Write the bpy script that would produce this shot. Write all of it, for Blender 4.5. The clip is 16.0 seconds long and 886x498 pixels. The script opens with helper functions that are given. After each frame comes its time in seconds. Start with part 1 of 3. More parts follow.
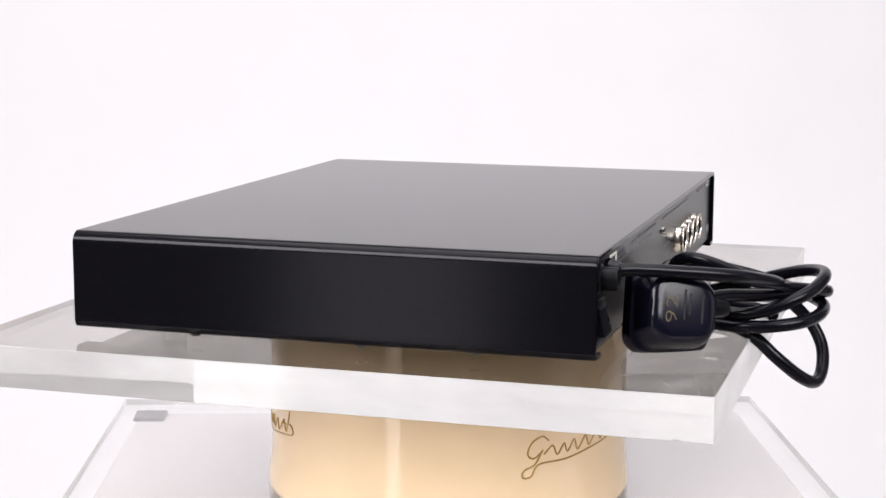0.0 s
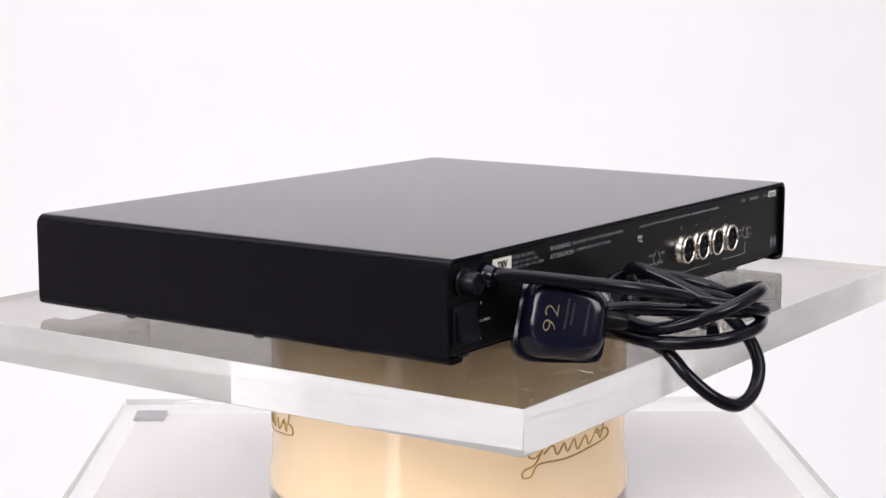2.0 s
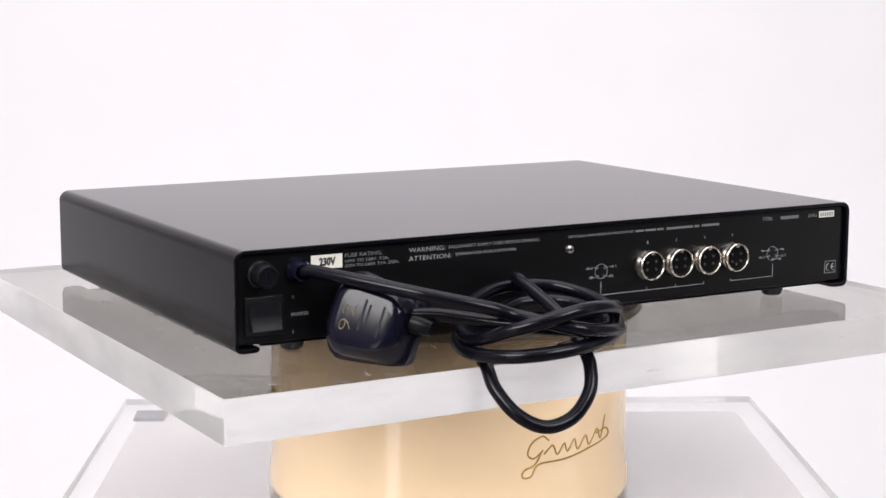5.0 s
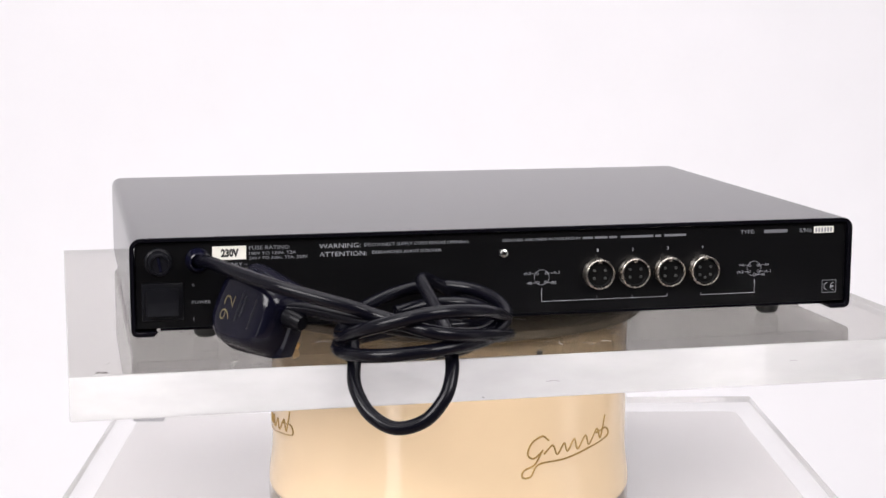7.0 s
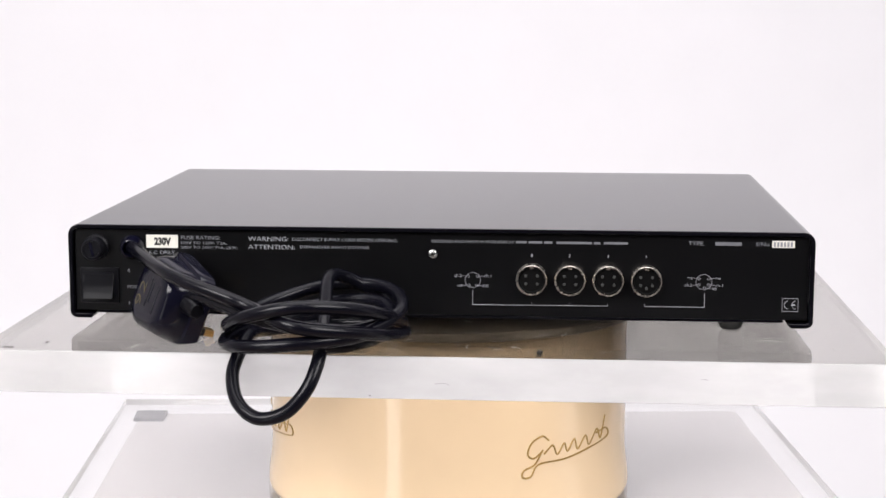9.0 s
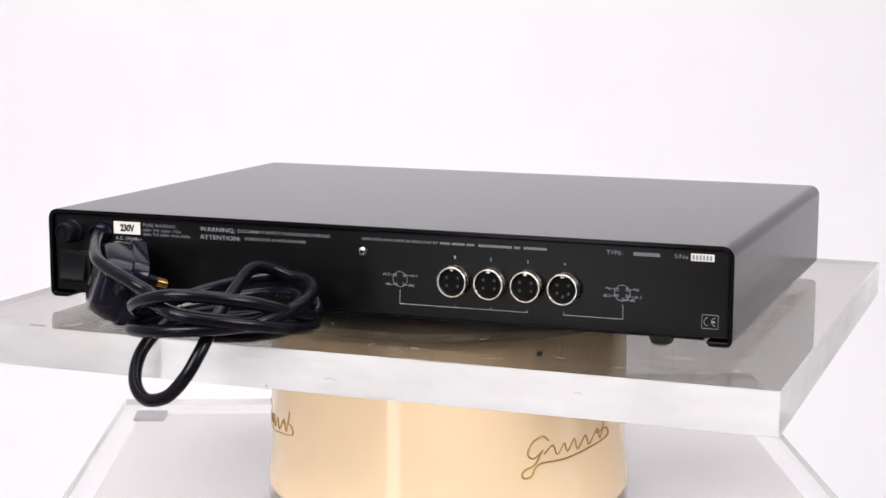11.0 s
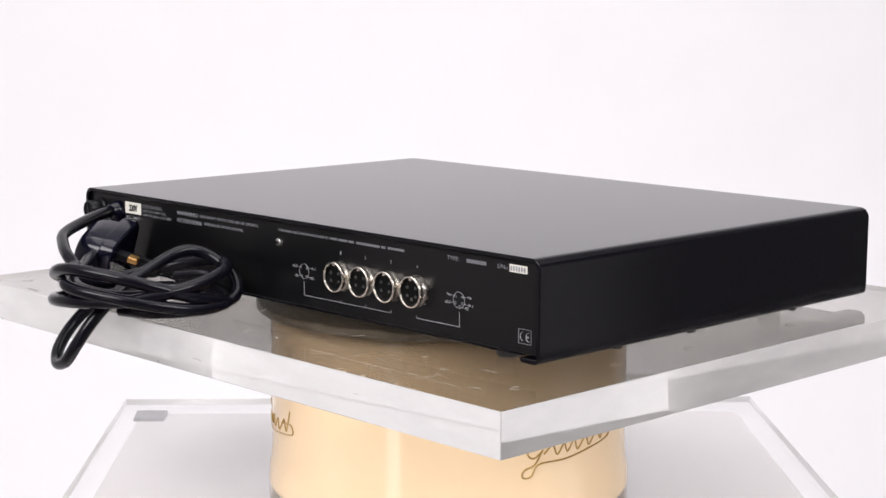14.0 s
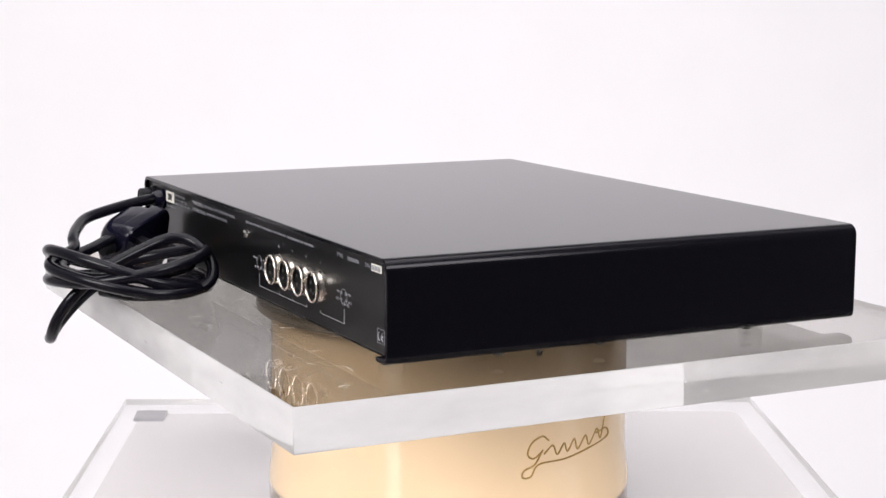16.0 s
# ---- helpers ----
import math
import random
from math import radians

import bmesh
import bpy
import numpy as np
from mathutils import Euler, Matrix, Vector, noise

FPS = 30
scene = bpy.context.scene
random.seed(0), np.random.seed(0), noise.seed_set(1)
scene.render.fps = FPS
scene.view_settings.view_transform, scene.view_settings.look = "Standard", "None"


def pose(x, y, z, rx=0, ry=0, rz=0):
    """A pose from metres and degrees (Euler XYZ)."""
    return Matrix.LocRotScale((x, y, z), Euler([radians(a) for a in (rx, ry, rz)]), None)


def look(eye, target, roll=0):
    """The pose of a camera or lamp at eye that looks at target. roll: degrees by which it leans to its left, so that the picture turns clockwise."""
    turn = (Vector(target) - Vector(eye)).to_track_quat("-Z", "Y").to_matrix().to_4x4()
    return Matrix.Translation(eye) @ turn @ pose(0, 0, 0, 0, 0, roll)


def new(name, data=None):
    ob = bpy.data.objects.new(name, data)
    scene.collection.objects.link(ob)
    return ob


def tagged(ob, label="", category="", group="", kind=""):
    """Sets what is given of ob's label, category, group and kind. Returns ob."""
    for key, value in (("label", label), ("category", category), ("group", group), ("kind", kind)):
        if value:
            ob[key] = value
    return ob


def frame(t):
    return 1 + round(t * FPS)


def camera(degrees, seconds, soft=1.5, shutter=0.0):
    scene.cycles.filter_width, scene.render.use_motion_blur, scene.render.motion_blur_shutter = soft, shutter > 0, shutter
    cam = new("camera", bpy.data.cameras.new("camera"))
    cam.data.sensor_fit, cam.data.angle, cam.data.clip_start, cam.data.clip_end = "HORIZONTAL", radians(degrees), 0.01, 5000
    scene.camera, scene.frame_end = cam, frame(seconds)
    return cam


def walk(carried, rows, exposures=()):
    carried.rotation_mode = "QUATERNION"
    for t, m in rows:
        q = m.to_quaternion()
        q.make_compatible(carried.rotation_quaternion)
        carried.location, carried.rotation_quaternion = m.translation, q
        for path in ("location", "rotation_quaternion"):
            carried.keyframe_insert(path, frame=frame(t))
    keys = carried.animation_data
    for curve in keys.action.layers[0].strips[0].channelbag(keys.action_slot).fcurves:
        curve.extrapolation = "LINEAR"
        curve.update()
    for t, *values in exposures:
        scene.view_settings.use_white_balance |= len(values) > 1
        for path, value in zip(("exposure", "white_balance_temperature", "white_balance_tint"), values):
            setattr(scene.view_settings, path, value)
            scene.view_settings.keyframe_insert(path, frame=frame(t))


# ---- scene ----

# ---- camera ----
cam = camera(29.59, 16.0, soft=1.5)
STAND = look((0.0, -1.1052, 0.1986), (-0.0037, -0.1171, 0.0448), 0.166)
walk(cam, [(0, STAND), (16, STAND)])
scene.view_settings.exposure = 0.07

# ---- world and lamps ----
world = bpy.data.worlds.new("world")
scene.world = world
world.use_nodes = True
world.node_tree.nodes["Background"].inputs[0].default_value = (0.9, 0.93, 1.0, 1)
world.node_tree.nodes["Background"].inputs[1].default_value = 0.05


def area_lamp(name, eye, target, sx, sy, watts, colour=(1, 0.974, 0.985)):
    data = bpy.data.lights.new(name, "AREA")
    data.shape, data.size, data.size_y, data.energy, data.color = "RECTANGLE", sx, sy, watts, colour
    ob = new(name, data)
    ob.matrix_world = look(eye, target)
    return ob


area_lamp("overhead_softbox", (0.0, -0.15, 1.6), (0, 0.0, 0), 1.7, 1.3, 18)
area_lamp("backdrop_softbox", (0.0, 0.45, 1.6), (0, 1.8, 0.05), 3.8, 0.5, 8.9, (1, 0.965, 1.0))
area_lamp("key_softbox", (-1.15, -1.50, 1.20), (0, 0, 0), 1.3, 0.9, 42)
# unseen fill lamp, added to brighten the right-hand acrylic edges
area_lamp("added_right_fill", (1.25, -1.45, 1.20), (0, 0, 0), 1.1, 0.9, 29)
area_lamp("strip_softbox", (-1.25, -1.90, -0.25), (0, 0, 0), 0.35, 1.2, 2.6)
# added lamp, out of view to the right
area_lamp("added_side_lamp", (1.9, -0.35, 0.2), (0, 0, 0), 0.5, 1.5, 1.6)


# ---- materials ----
def material(name, colour, rough=0.5, metal=0.0, vary=0.1, scale=60.0, bump=0.0, bump_scale=400.0, ior=1.5, spec=0.5, coat=0.0, streak=None):
    """Principled surface with colour and gloss that vary at two scales, and a fine relief."""
    m = bpy.data.materials.new(name)
    m.use_nodes = True
    nt = m.node_tree
    b = nt.nodes["Principled BSDF"]
    b.inputs["Roughness"].default_value = rough
    b.inputs["Metallic"].default_value = metal
    b.inputs["IOR"].default_value = ior
    b.inputs["Specular IOR Level"].default_value = spec
    b.inputs["Coat Weight"].default_value = coat
    co = nt.nodes.new("ShaderNodeTexCoord")
    mp = nt.nodes.new("ShaderNodeMapping")
    mp.inputs["Scale"].default_value = streak or (1, 1, 1)
    nt.links.new(co.outputs["Object"], mp.inputs["Vector"])
    n1 = nt.nodes.new("ShaderNodeTexNoise")
    n1.inputs["Scale"].default_value, n1.inputs["Detail"].default_value = scale, 6
    n2 = nt.nodes.new("ShaderNodeTexNoise")
    n2.inputs["Scale"].default_value, n2.inputs["Detail"].default_value = scale * 0.13, 3
    nt.links.new(mp.outputs[0], n1.inputs["Vector"])
    nt.links.new(mp.outputs[0], n2.inputs["Vector"])
    add = nt.nodes.new("ShaderNodeMath")
    add.operation = "ADD"
    nt.links.new(n1.outputs[0], add.inputs[0])
    nt.links.new(n2.outputs[0], add.inputs[1])
    ramp = nt.nodes.new("ShaderNodeMapRange")
    ramp.inputs["From Min"].default_value, ramp.inputs["From Max"].default_value = 0.6, 1.4
    nt.links.new(add.outputs[0], ramp.inputs["Value"])
    mix = nt.nodes.new("ShaderNodeMix")
    mix.data_type = "RGBA"
    mix.inputs[6].default_value = (*[c * (1 - vary) for c in colour], 1)
    mix.inputs[7].default_value = (*[min(1, c * (1 + vary)) for c in colour], 1)
    nt.links.new(ramp.outputs[0], mix.inputs[0])
    nt.links.new(mix.outputs[2], b.inputs["Base Color"])
    rr = nt.nodes.new("ShaderNodeMapRange")
    rr.inputs["To Min"].default_value, rr.inputs["To Max"].default_value = rough * (1 - vary), min(1, rough * (1 + vary))
    nt.links.new(ramp.outputs[0], rr.inputs["Value"])
    nt.links.new(rr.outputs[0], b.inputs["Roughness"])
    if bump:
        n3 = nt.nodes.new("ShaderNodeTexNoise")
        n3.inputs["Scale"].default_value, n3.inputs["Detail"].default_value = bump_scale, 4
        nt.links.new(mp.outputs[0], n3.inputs["Vector"])
        bp = nt.nodes.new("ShaderNodeBump")
        bp.inputs["Strength"].default_value, bp.inputs["Distance"].default_value = bump, 0.0004
        nt.links.new(n3.outputs[0], bp.inputs["Height"])
        nt.links.new(bp.outputs[0], b.inputs["Normal"])
    return m


def acrylic(name, tint, rough, scale=40.0, streak=(1, 1, 1), vary=0.7, haze=0.0):
    """Clear plastic; haze: the share mixed to matt white, in place of light inside."""
    m = bpy.data.materials.new(name)
    m.use_nodes = True
    nt = m.node_tree
    b = nt.nodes["Principled BSDF"]
    b.inputs["Base Color"].default_value = (*tint, 1)
    b.inputs["Transmission Weight"].default_value = 1.0
    b.inputs["IOR"].default_value = 1.49
    co = nt.nodes.new("ShaderNodeTexCoord")
    mp = nt.nodes.new("ShaderNodeMapping")
    mp.inputs["Scale"].default_value = streak
    n = nt.nodes.new("ShaderNodeTexNoise")
    n.inputs["Scale"].default_value, n.inputs["Detail"].default_value = scale, 5
    r = nt.nodes.new("ShaderNodeMapRange")
    r.inputs["From Min"].default_value, r.inputs["From Max"].default_value = 0.3, 0.7
    r.inputs["To Min"].default_value, r.inputs["To Max"].default_value = rough * (1 - vary), rough * (1 + vary)
    nt.links.new(co.outputs["Object"], mp.inputs[0])
    nt.links.new(mp.outputs[0], n.inputs["Vector"])
    nt.links.new(n.outputs[0], r.inputs["Value"])
    nt.links.new(r.outputs[0], b.inputs["Roughness"])
    if haze:
        d = nt.nodes.new("ShaderNodeBsdfDiffuse")
        d.inputs[0].default_value = (0.96, 0.955, 0.945, 1)
        t = nt.nodes.new("ShaderNodeBsdfTranslucent")
        t.inputs[0].default_value = (0.95, 0.945, 0.935, 1)
        half = nt.nodes.new("ShaderNodeMixShader")
        half.inputs[0].default_value = 0.2
        nt.links.new(d.outputs[0], half.inputs[1])
        nt.links.new(t.outputs[0], half.inputs[2])
        share = nt.nodes.new("ShaderNodeMapRange")
        share.inputs["From Min"].default_value, share.inputs["From Max"].default_value = 0.3, 0.7
        share.inputs["To Min"].default_value, share.inputs["To Max"].default_value = haze * 0.8, haze * 1.2
        nt.links.new(n.outputs[0], share.inputs["Value"])
        mix = nt.nodes.new("ShaderNodeMixShader")
        nt.links.new(share.outputs[0], mix.inputs[0])
        nt.links.new(b.outputs[0], mix.inputs[1])
        nt.links.new(half.outputs[0], mix.inputs[2])
        nt.links.new(mix.outputs[0], nt.nodes["Material Output"].inputs[0])
    return m


WHITE_PAPER = material("white_backdrop_paper", (0.86, 0.85, 0.87), 0.8, vary=0.015, scale=9)
PALE_WALL = material("white_wall_paint", (0.54, 0.52, 0.515), 0.8, vary=0.03, scale=12, bump=0.1)
WALL = material("matte_wall_paint", (0.15, 0.145, 0.15), 0.8, vary=0.05, scale=12, bump=0.1)
DARK_WALL = material("mid_grey_wall_paint", (0.10, 0.10, 0.105), 0.85, vary=0.08, scale=12)
CEILING = material("ceiling_paint", (0.55, 0.55, 0.55), 0.8, vary=0.03, scale=12)
GROUT = material("pale_grout", (0.62, 0.59, 0.57), 0.8, vary=0.08, scale=60)
TILE = material("pinkish_brown_floor_tile", (0.30, 0.235, 0.215), 0.45, vary=0.18, scale=14)
BLACK_CASE = material("black_satin_anodised_metal", (0.0030, 0.0029, 0.0046), 0.16, vary=0.015, scale=1200, spec=0.18)
BLACK_CASE.node_tree.nodes["Principled BSDF"].inputs["Specular Tint"].default_value = (0.97, 0.94, 1.0, 1)
PANEL = material("black_anodised_panel", (0.003, 0.003, 0.0035), 0.28, vary=0.02, scale=200, spec=0.26)
BLACK_PLASTIC = material("black_moulded_plastic", (0.006, 0.006, 0.008), 0.34, vary=0.15, scale=150, bump=0.04, bump_scale=900, spec=0.14)
GLOSS_PLASTIC = material("glossy_black_plastic", (0.004, 0.004, 0.011), 0.16, vary=0.12, scale=90, bump=0.02, bump_scale=500, spec=0.32)
CORD = material("black_rubber_cord", (0.003, 0.003, 0.006), 0.24, vary=0.06, scale=120, bump=0.01, bump_scale=700, spec=0.22)
RUBBER = material("black_rubber", (0.012, 0.012, 0.012), 0.6, vary=0.2, scale=200)
HOLE = material("dark_socket_insert", (0.003, 0.003, 0.003), 0.5, vary=0.1, scale=200, spec=0.1)
CHROME = material("nickel_plated_metal", (0.74, 0.69, 0.62), 0.27, 1.0, vary=0.1, scale=300)
STEEL = material("zinc_plated_steel", (0.62, 0.62, 0.60), 0.28, 1.0, vary=0.15, scale=300)
CONTACT = material("dull_plated_contact", (0.035, 0.035, 0.034), 0.5, 0.3, vary=0.15, scale=300)
BRASS = material("brass_pin", (0.60, 0.36, 0.13), 0.3, 1.0, vary=0.12, scale=200)
DISC_METAL = material("worn_grey_metal_disc", (0.26, 0.22, 0.17), 0.42, 0.4, vary=0.35, scale=90, streak=(1, 14, 1))
INK = material("grey_white_print", (0.42, 0.43, 0.465), 0.6, vary=0.12, scale=900)
INK_FAINT = material("faint_grey_print", (0.17, 0.172, 0.19), 0.6, vary=0.15, scale=900)
INK_DIM = material("grey_print", (0.30, 0.305, 0.335), 0.6, vary=0.15, scale=900)
STICKER = material("cream_sticker_paper", (0.86, 0.84, 0.76), 0.6, vary=0.03, scale=300)
STICKER_INK = material("black_sticker_print", (0.015, 0.015, 0.015), 0.6, vary=0.1, scale=300)
GOLD_INK = material("gold_marker_ink", (0.14, 0.115, 0.065), 0.75, vary=0.3, scale=700, spec=0.15)
CREAM = material("cream_gloss_enamel", (0.76, 0.575, 0.37), 0.09, vary=0.03, scale=30, bump=0.02, bump_scale=60, spec=0.9)
GOLD = material("gold_brown_transfer", (0.38, 0.235, 0.065), 0.35, 0.3, vary=0.25, scale=300)
# the plate's dark tint stands in for shade on the drum under it
ACRYLIC = acrylic("shade_tinted_acrylic", (0.57, 0.55, 0.52), 0.012, 25)
ACRYLIC_CLEAR = acrylic("clear_acrylic", (0.95, 0.95, 0.945), 0.012, 25)
# matt white mixed into the clear edges imitates bright light coming through them
ACRYLIC_EDGE = acrylic("whitened_acrylic_edge", (0.98, 0.98, 0.98), 0.02, 9, (1, 1, 3), 0.3, 0.42)
SCRATCH = material("pale_scratch", (0.44, 0.43, 0.41), 0.6, vary=0.1, scale=300)
GRIME = material("dark_scuff", (0.12, 0.11, 0.11), 0.8, vary=0.3, scale=500)
MOULDED = material("worn_plastic_marking", (0.012, 0.012, 0.016), 0.5, vary=0.4, scale=900, spec=0.2)
BOARD = material("pale_grey_board", (0.45, 0.425, 0.425), 0.6, vary=0.03, scale=20)
PAD = material("grey_foam_pad", (0.035, 0.035, 0.04), 0.8, vary=0.1, scale=200)


# ---- mesh helpers ----
def part(name, bm, mat, parent=None, label="", smooth=False):
    """Links a bmesh as one mesh object, under a thing or a part."""
    me = bpy.data.meshes.new(name)
    bmesh.ops.recalc_face_normals(bm, faces=bm.faces[:])
    bm.to_mesh(me)
    bm.free()
    for m in (mat if isinstance(mat, (list, tuple)) else [mat]):
        me.materials.append(m)
    if smooth:
        me.shade_smooth()
        me.set_sharp_from_angle(angle=radians(38))
    ob = new(name, me)
    if parent is not None:
        ob.parent = parent
    if label:
        tagged(ob, label)
    return ob


def box(x0, x1, y0, y1, z0, z1, bevel=0.0, segments=2, bm=None):
    bm = bm or bmesh.new()
    vs = bmesh.ops.create_cube(bm, size=1.0, matrix=Matrix.Translation(((x0 + x1) / 2, (y0 + y1) / 2, (z0 + z1) / 2)) @ Matrix.Diagonal((x1 - x0, y1 - y0, z1 - z0, 1)))["verts"]
    if bevel:
        edges = list({e for v in vs for e in v.link_edges})
        bmesh.ops.bevel(bm, geom=edges, offset=bevel, segments=segments, affect="EDGES", profile=0.5)
    return bm


def lathe(profile, m=None, segments=48, bm=None):
    """Revolves (radius, height) pairs about z; the pose m places it."""
    bm = bm or bmesh.new()
    m = m or Matrix()
    rings = []
    for r, z in profile:
        if r < 1e-6:
            rings.append([bm.verts.new(m @ Vector((0, 0, z)))])
        else:
            rings.append([bm.verts.new(m @ Vector((r * math.cos(a), r * math.sin(a), z))) for a in (2 * math.pi * i / segments for i in range(segments))])
    for a, b in zip(rings, rings[1:]):
        for i in range(segments):
            j = (i + 1) % segments
            if len(a) == 1 and len(b) == 1:
                continue
            if len(a) == 1:
                bm.faces.new((a[0], b[i], b[j]))
            elif len(b) == 1:
                bm.faces.new((a[i], a[j], b[0]))
            else:
                bm.faces.new((a[i], a[j], b[j], b[i]))
    return bm


def extrude_outline(points, y0, y1, bm=None):
    """A prism of an outline in x and z, from y0 to y1."""
    bm = bm or bmesh.new()
    a = [bm.verts.new((x, y0, z)) for x, z in points]
    b = [bm.verts.new((x, y1, z)) for x, z in points]
    n = len(points)
    bm.faces.new(a)
    bm.faces.new(b[::-1])
    for i in range(n):
        bm.faces.new((a[i], b[i], b[(i + 1) % n], a[(i + 1) % n]))
    return bm


def arc(cx, cz, r, a0, a1, n=7):
    return [(cx + r * math.cos(radians(a0 + (a1 - a0) * i / n)), cz + r * math.sin(radians(a0 + (a1 - a0) * i / n))) for i in range(n + 1)]


def glide(points, steps=8):
    """A Catmull-Rom curve through the points."""
    p = [Vector(q) for q in points]
    p = [2 * p[0] - p[1], *p, 2 * p[-1] - p[-2]]
    out = []
    for i in range(1, len(p) - 2):
        for k in range(steps):
            t = k / steps
            out.append(0.5 * (2 * p[i] + (p[i + 1] - p[i - 1]) * t + (2 * p[i - 1] - 5 * p[i] + 4 * p[i + 1] - p[i + 2]) * t * t + (3 * p[i] - p[i - 1] - 3 * p[i + 1] + p[i + 2]) * t ** 3))
    return out + [p[-2]]


def tube(path, radius, sides=14, bm=None, flat=1.0):
    """A round cord along a path, with closed ends."""
    bm = bm or bmesh.new()
    up, rings = Vector((0, 0, 1)), []
    for i, q in enumerate(path):
        d = (path[min(i + 1, len(path) - 1)] - path[max(i - 1, 0)]).normalized()
        u = (up - d * up.dot(d))
        if u.length < 1e-4:
            u = d.orthogonal()
        u.normalize()
        up = u
        v = d.cross(u)
        rings.append([bm.verts.new(q + radius * (math.cos(a) * u * flat + math.sin(a) * v)) for a in (2 * math.pi * k / sides for k in range(sides))])
    for a, b in zip(rings, rings[1:]):
        for k in range(sides):
            bm.faces.new((a[k], a[(k + 1) % sides], b[(k + 1) % sides], b[k]))
    bm.faces.new(rings[0])
    bm.faces.new(rings[-1][::-1])
    return bm


def lettering(name, words, m, width, height, mat, parent, thick=0.0001, label="", bold=0.0):
    """Words in the built-in font, fitted to a width and height, lower left corner at the pose m, read along its x."""
    cu = bpy.data.curves.new(name, "FONT")
    cu.body, cu.extrude, cu.resolution_u = words, 0.02, 2
    cu.offset = bold
    ob = bpy.data.objects.new(name, cu)
    scene.collection.objects.link(ob)
    me = bpy.data.meshes.new_from_object(ob.evaluated_get(bpy.context.evaluated_depsgraph_get()))
    bpy.data.objects.remove(ob)
    xs = [v.co.x for v in me.vertices]
    ys = [v.co.y for v in me.vertices]
    sx, sy = width / (max(xs) - min(xs)), height / (max(ys) - min(ys))
    me.transform(m @ Matrix.Diagonal((sx, sy, thick / 0.04, 1)) @ Matrix.Translation((-min(xs), -min(ys), 0)))
    me.materials.clear()
    me.materials.append(mat)
    me.name = name
    ob = new(name, me)
    ob.parent = parent
    if label:
        tagged(ob, label)
    return ob


# ---- the studio ----
def studio():
    # a white paper sweep: floor, a wide curve, and the upright behind
    bm = bmesh.new()
    prof = [(-0.2, -0.95), (0.75, -0.95)] + [(0.75 + 1.1 * math.sin(radians(a)), 0.15 - 1.1 * math.cos(radians(a))) for a in range(6, 91, 6)] + [(1.85, 1.74)]
    rows = [[bm.verts.new((x, y, z)) for y, z in prof] for x in (-2.39, 2.39)]
    for i in range(len(prof) - 1):
        bm.faces.new((rows[0][i], rows[0][i + 1], rows[1][i + 1], rows[1][i]))
    ob = part("backdrop", bm, WHITE_PAPER, smooth=True)
    tagged(ob, "seamless white studio paper sweep, evenly lit", "backdrop", kind="structure")
    # unseen room shell; side and south wall tones are chosen to shape reflections
    for name, b, mat, lab in (
            ("floor", (-2.5, 2.5, -2.9, 2.1, -1.06, -0.96), GROUT, "pinkish brown tiled studio floor with pale joints"),
            ("ceiling", (-2.5, 2.5, -2.9, 2.1, 1.75, 1.85), CEILING, "plain pale studio ceiling"),
            ("wall_north", (-2.5, 2.5, 2.0, 2.1, -0.96, 1.75), WALL, "plain grey wall behind the paper sweep"),
            ("wall_south", (-2.5, 2.5, -2.9, -2.8, -0.96, 1.75), DARK_WALL, "unseen wall behind the camera, toned dark for reflections"),
            ("wall_west", (-2.5, -2.4, -2.8, 2.0, -0.96, 1.75), PALE_WALL, "unseen side wall, toned off-white to brighten the acrylic edges"),
            ("wall_east", (2.4, 2.5, -2.8, 2.0, -0.96, 1.75), WALL, "unseen side wall, toned grey to keep the case dark")):
        tagged(part(name, box(*b), mat), lab, name.split("_")[0], kind="structure")


# ---- the stand ----
SLAB = (0.5067, 0.4315, 0.0239)


def slab_mesh(name, parent, face):
    """A thick acrylic slab with its top at z = 0: clear faces, whitened edges."""
    sx, sy, sz = SLAB
    bm = box(-sx / 2, sx / 2, -sy / 2, sy / 2, -sz, 0, 0.0004, 1)
    for f in bm.faces:
        f.material_index = 0 if abs(f.normal.z) > 0.9 else 1
    ob = part(name, bm, [face, ACRYLIC_EDGE], parent)
    ob.visible_shadow = False
    return ob


def plinth():
    bm = box(-0.240, 0.240, -0.205, 0.203, -0.95, -0.1571, 0.003)
    ob = part("plinth", bm, BOARD)
    ob.matrix_world = pose(0.0, 0.006, 0, 0, 0, 2.0)
    tagged(ob, "pale grey board plinth under the lower acrylic slab", "plinth")


def lower_slab():
    thing = new("acrylic_slab")
    tagged(thing, "thick clear acrylic slab carrying the cream drum", "acrylic slab")
    slab_mesh("slab", thing, ACRYLIC_CLEAR)
    for x, y in ((-0.2295, 0.188), (-0.226, -0.186), (0.226, -0.186)):
        part("foot_pad", box(x - 0.012, x + 0.012, y - 0.012, y + 0.012, -0.0271, -0.0240, 0.0006), PAD, thing, "grey foam pad")
    thing.matrix_world = pose(0.0, 0.006, -0.130, 0, 0, 2.0)


def on_drum(angle, z, r=0.1197):
    a = radians(angle)
    return Vector((r * math.sin(a), -r * math.cos(a), z))


